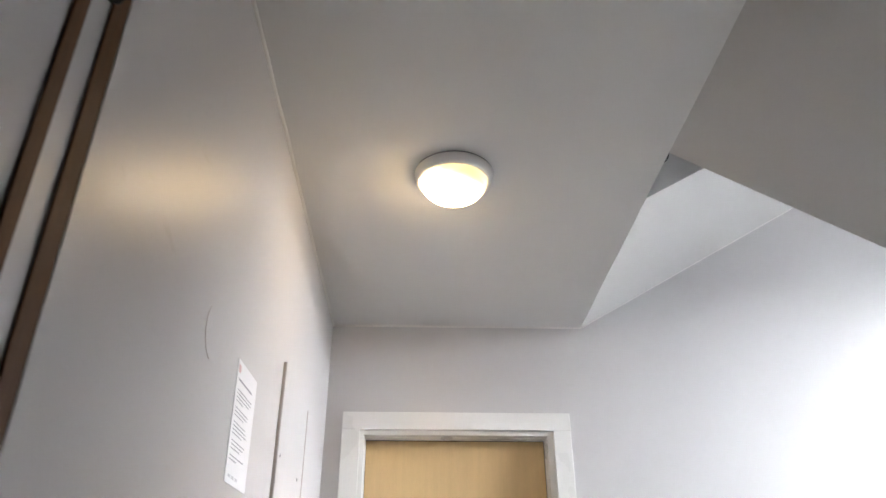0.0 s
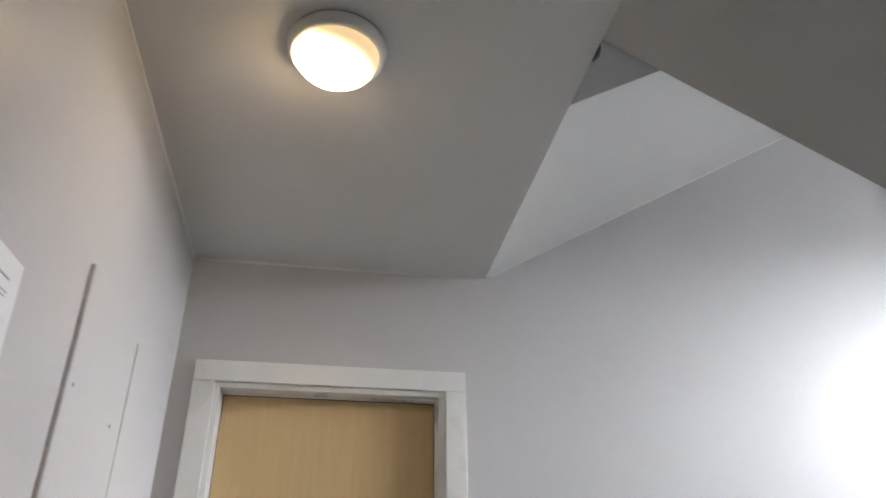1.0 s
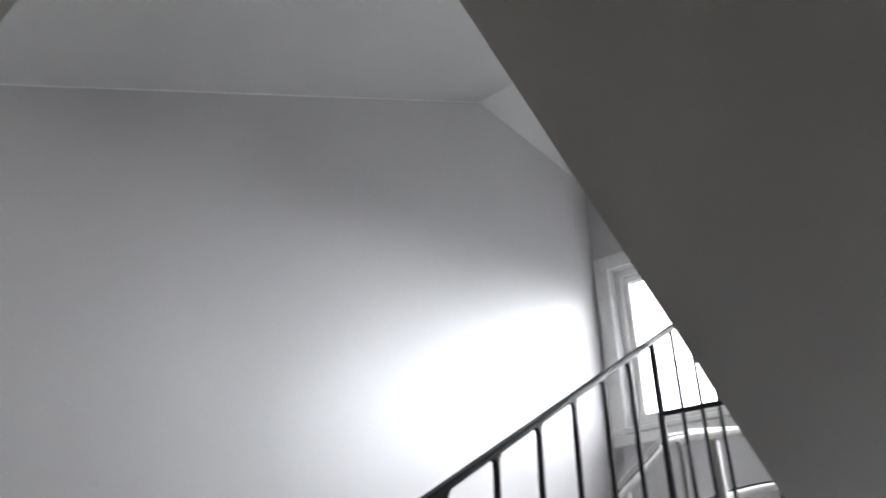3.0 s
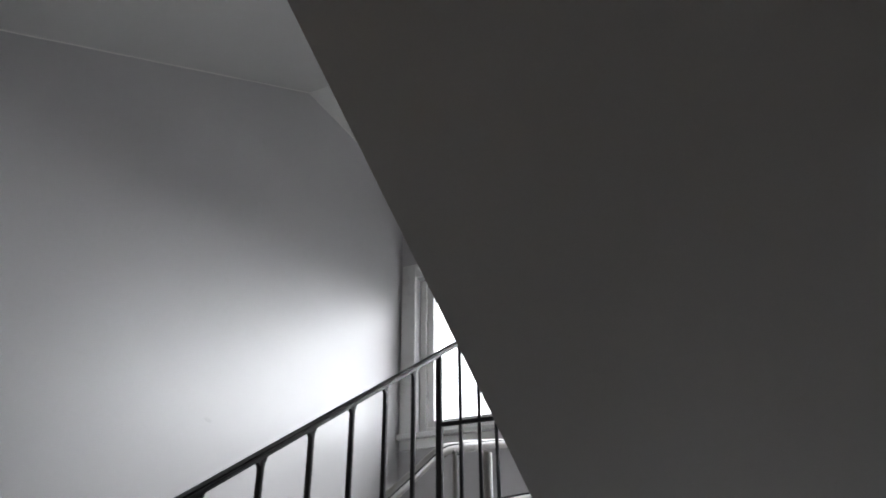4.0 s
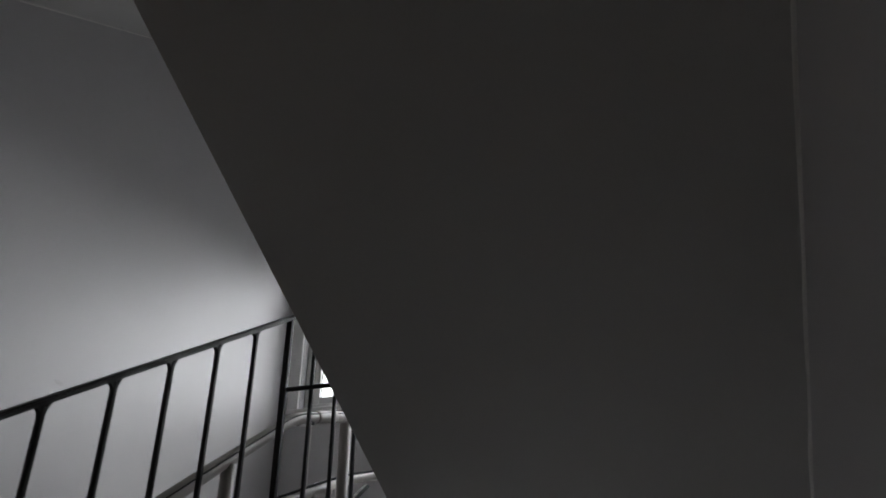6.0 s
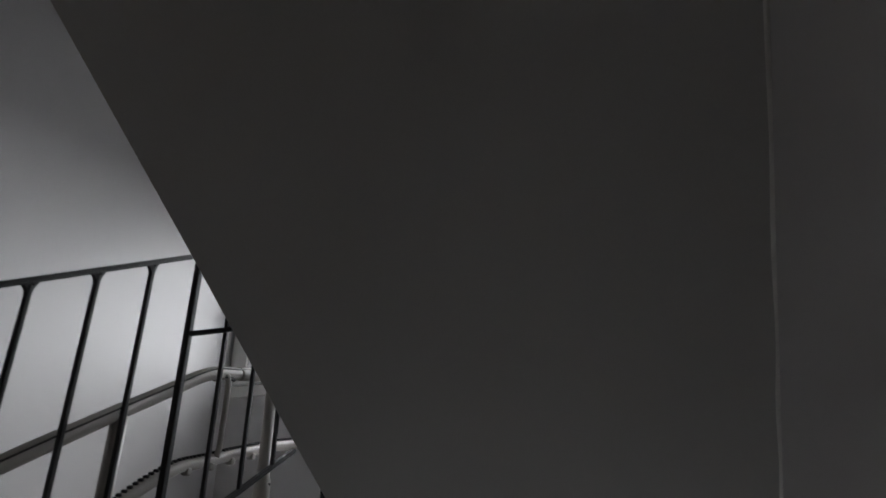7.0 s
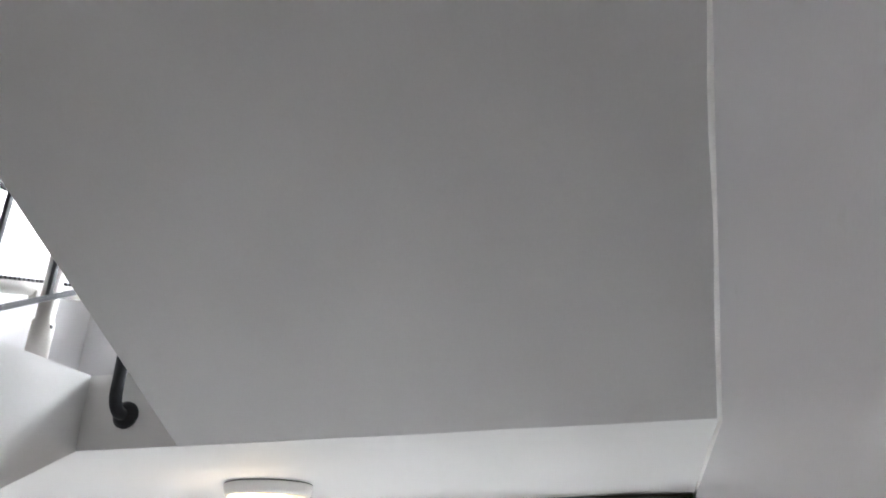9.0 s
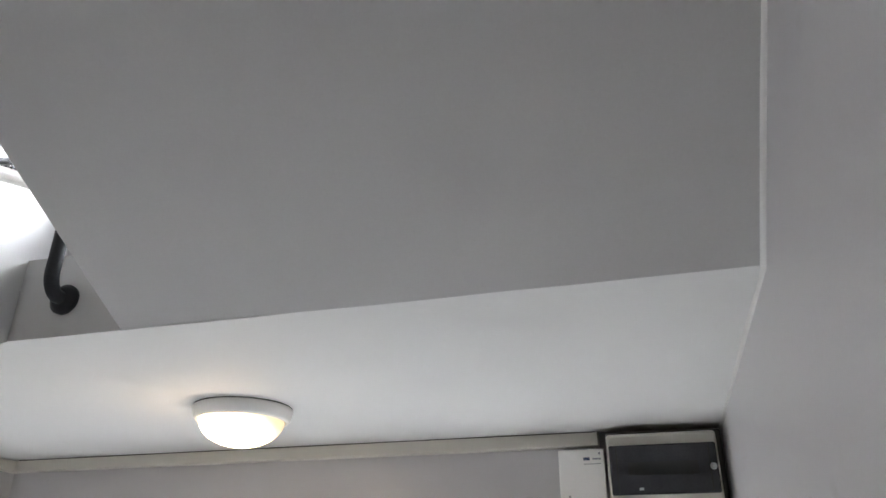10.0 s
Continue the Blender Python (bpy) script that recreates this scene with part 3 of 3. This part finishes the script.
jbox = thing("meter_box", "white plastic electrical box with small printed marks", "electrical box", (XB, -2.09, 1.0))
J0 = Vector(jbox.location)
jx = XB - 0.06
part("cover", moved(boxed(jx, XB - 0.0005, -2.150, -2.018, 0.80, 1.170, 0.004), -J0), PLASTIC, jbox)
part("print_mark", moved(boxed(jx - 0.0008, jx, -2.108, -2.090, 1.139, 1.147), -J0), BLUE, jbox, "small blue printed mark")
part("print_line", moved(boxed(jx - 0.0008, jx, -2.140, -2.116, 1.140, 1.1445), -J0), INK, jbox)
part("print_line", moved(boxed(jx - 0.0008, jx, -2.138, -2.090, 1.1275, 1.1295), -J0), GREY, jbox)
for y, zz in ((-2.136, 1.157), (-2.045, 1.04)):
    part("screw", moved(boxed(jx - 0.001, jx, y - 0.003, y + 0.003, zz - 0.003, zz + 0.003, 0.0004), -J0), GREY, jbox)

unit = thing("consumer_unit", "ivory consumer unit with a smoked hinged cover", "fuse box", (XB, -2.31, 1.0))
U0 = Vector(unit.location)
ux = XB - 0.10
# Back box carries the unit's shadow band in its dark colour.
part("back_box", moved(boxed(ux + 0.035, XB - 0.0005, -2.472, -2.157, 0.70, 1.212, 0.008), -U0), BACKING_SHADOW, unit, "mounting back coloured dark as the shadow band beside the unit")
part("front", moved(boxed(ux, ux + 0.034, -2.455, -2.1595, 0.72, 1.202, 0.010, 3), -U0), IVORY, unit)
lid = part("cover", moved(boxed(ux - 0.012, ux - 0.0005, -2.450, -2.166, 1.035, 1.168, 0.006, 3), -U0), SMOKE, unit, "smoked plastic hinged cover")
part("inner_strip", moved(boxed(ux - 0.0135, ux - 0.0125, -2.400, -2.215, 1.085, 1.120), -U0), SHADOW, lid)
for y in (-2.430, -2.186):
    part("rib", moved(boxed(ux - 0.0140, ux - 0.0125, y - 0.002, y + 0.002, 1.04, 1.163), -U0), SHADOW, lid)
part("label_mark", moved(boxed(ux - 0.0135, ux - 0.0125, -2.252, -2.240, 1.046, 1.053), -U0), GREY, lid)
bm = lathe([(0.0, 0), (0.0095, 0), (0.0085, 0.006), (0.0, 0.007)], 20)
bmesh.ops.transform(bm, matrix=pose(ux - 0.012, -2.438, 1.103, 0, -90, 0), verts=bm.verts)
part("knob", moved(bm, -U0), GREY, lid, "round grey catch")
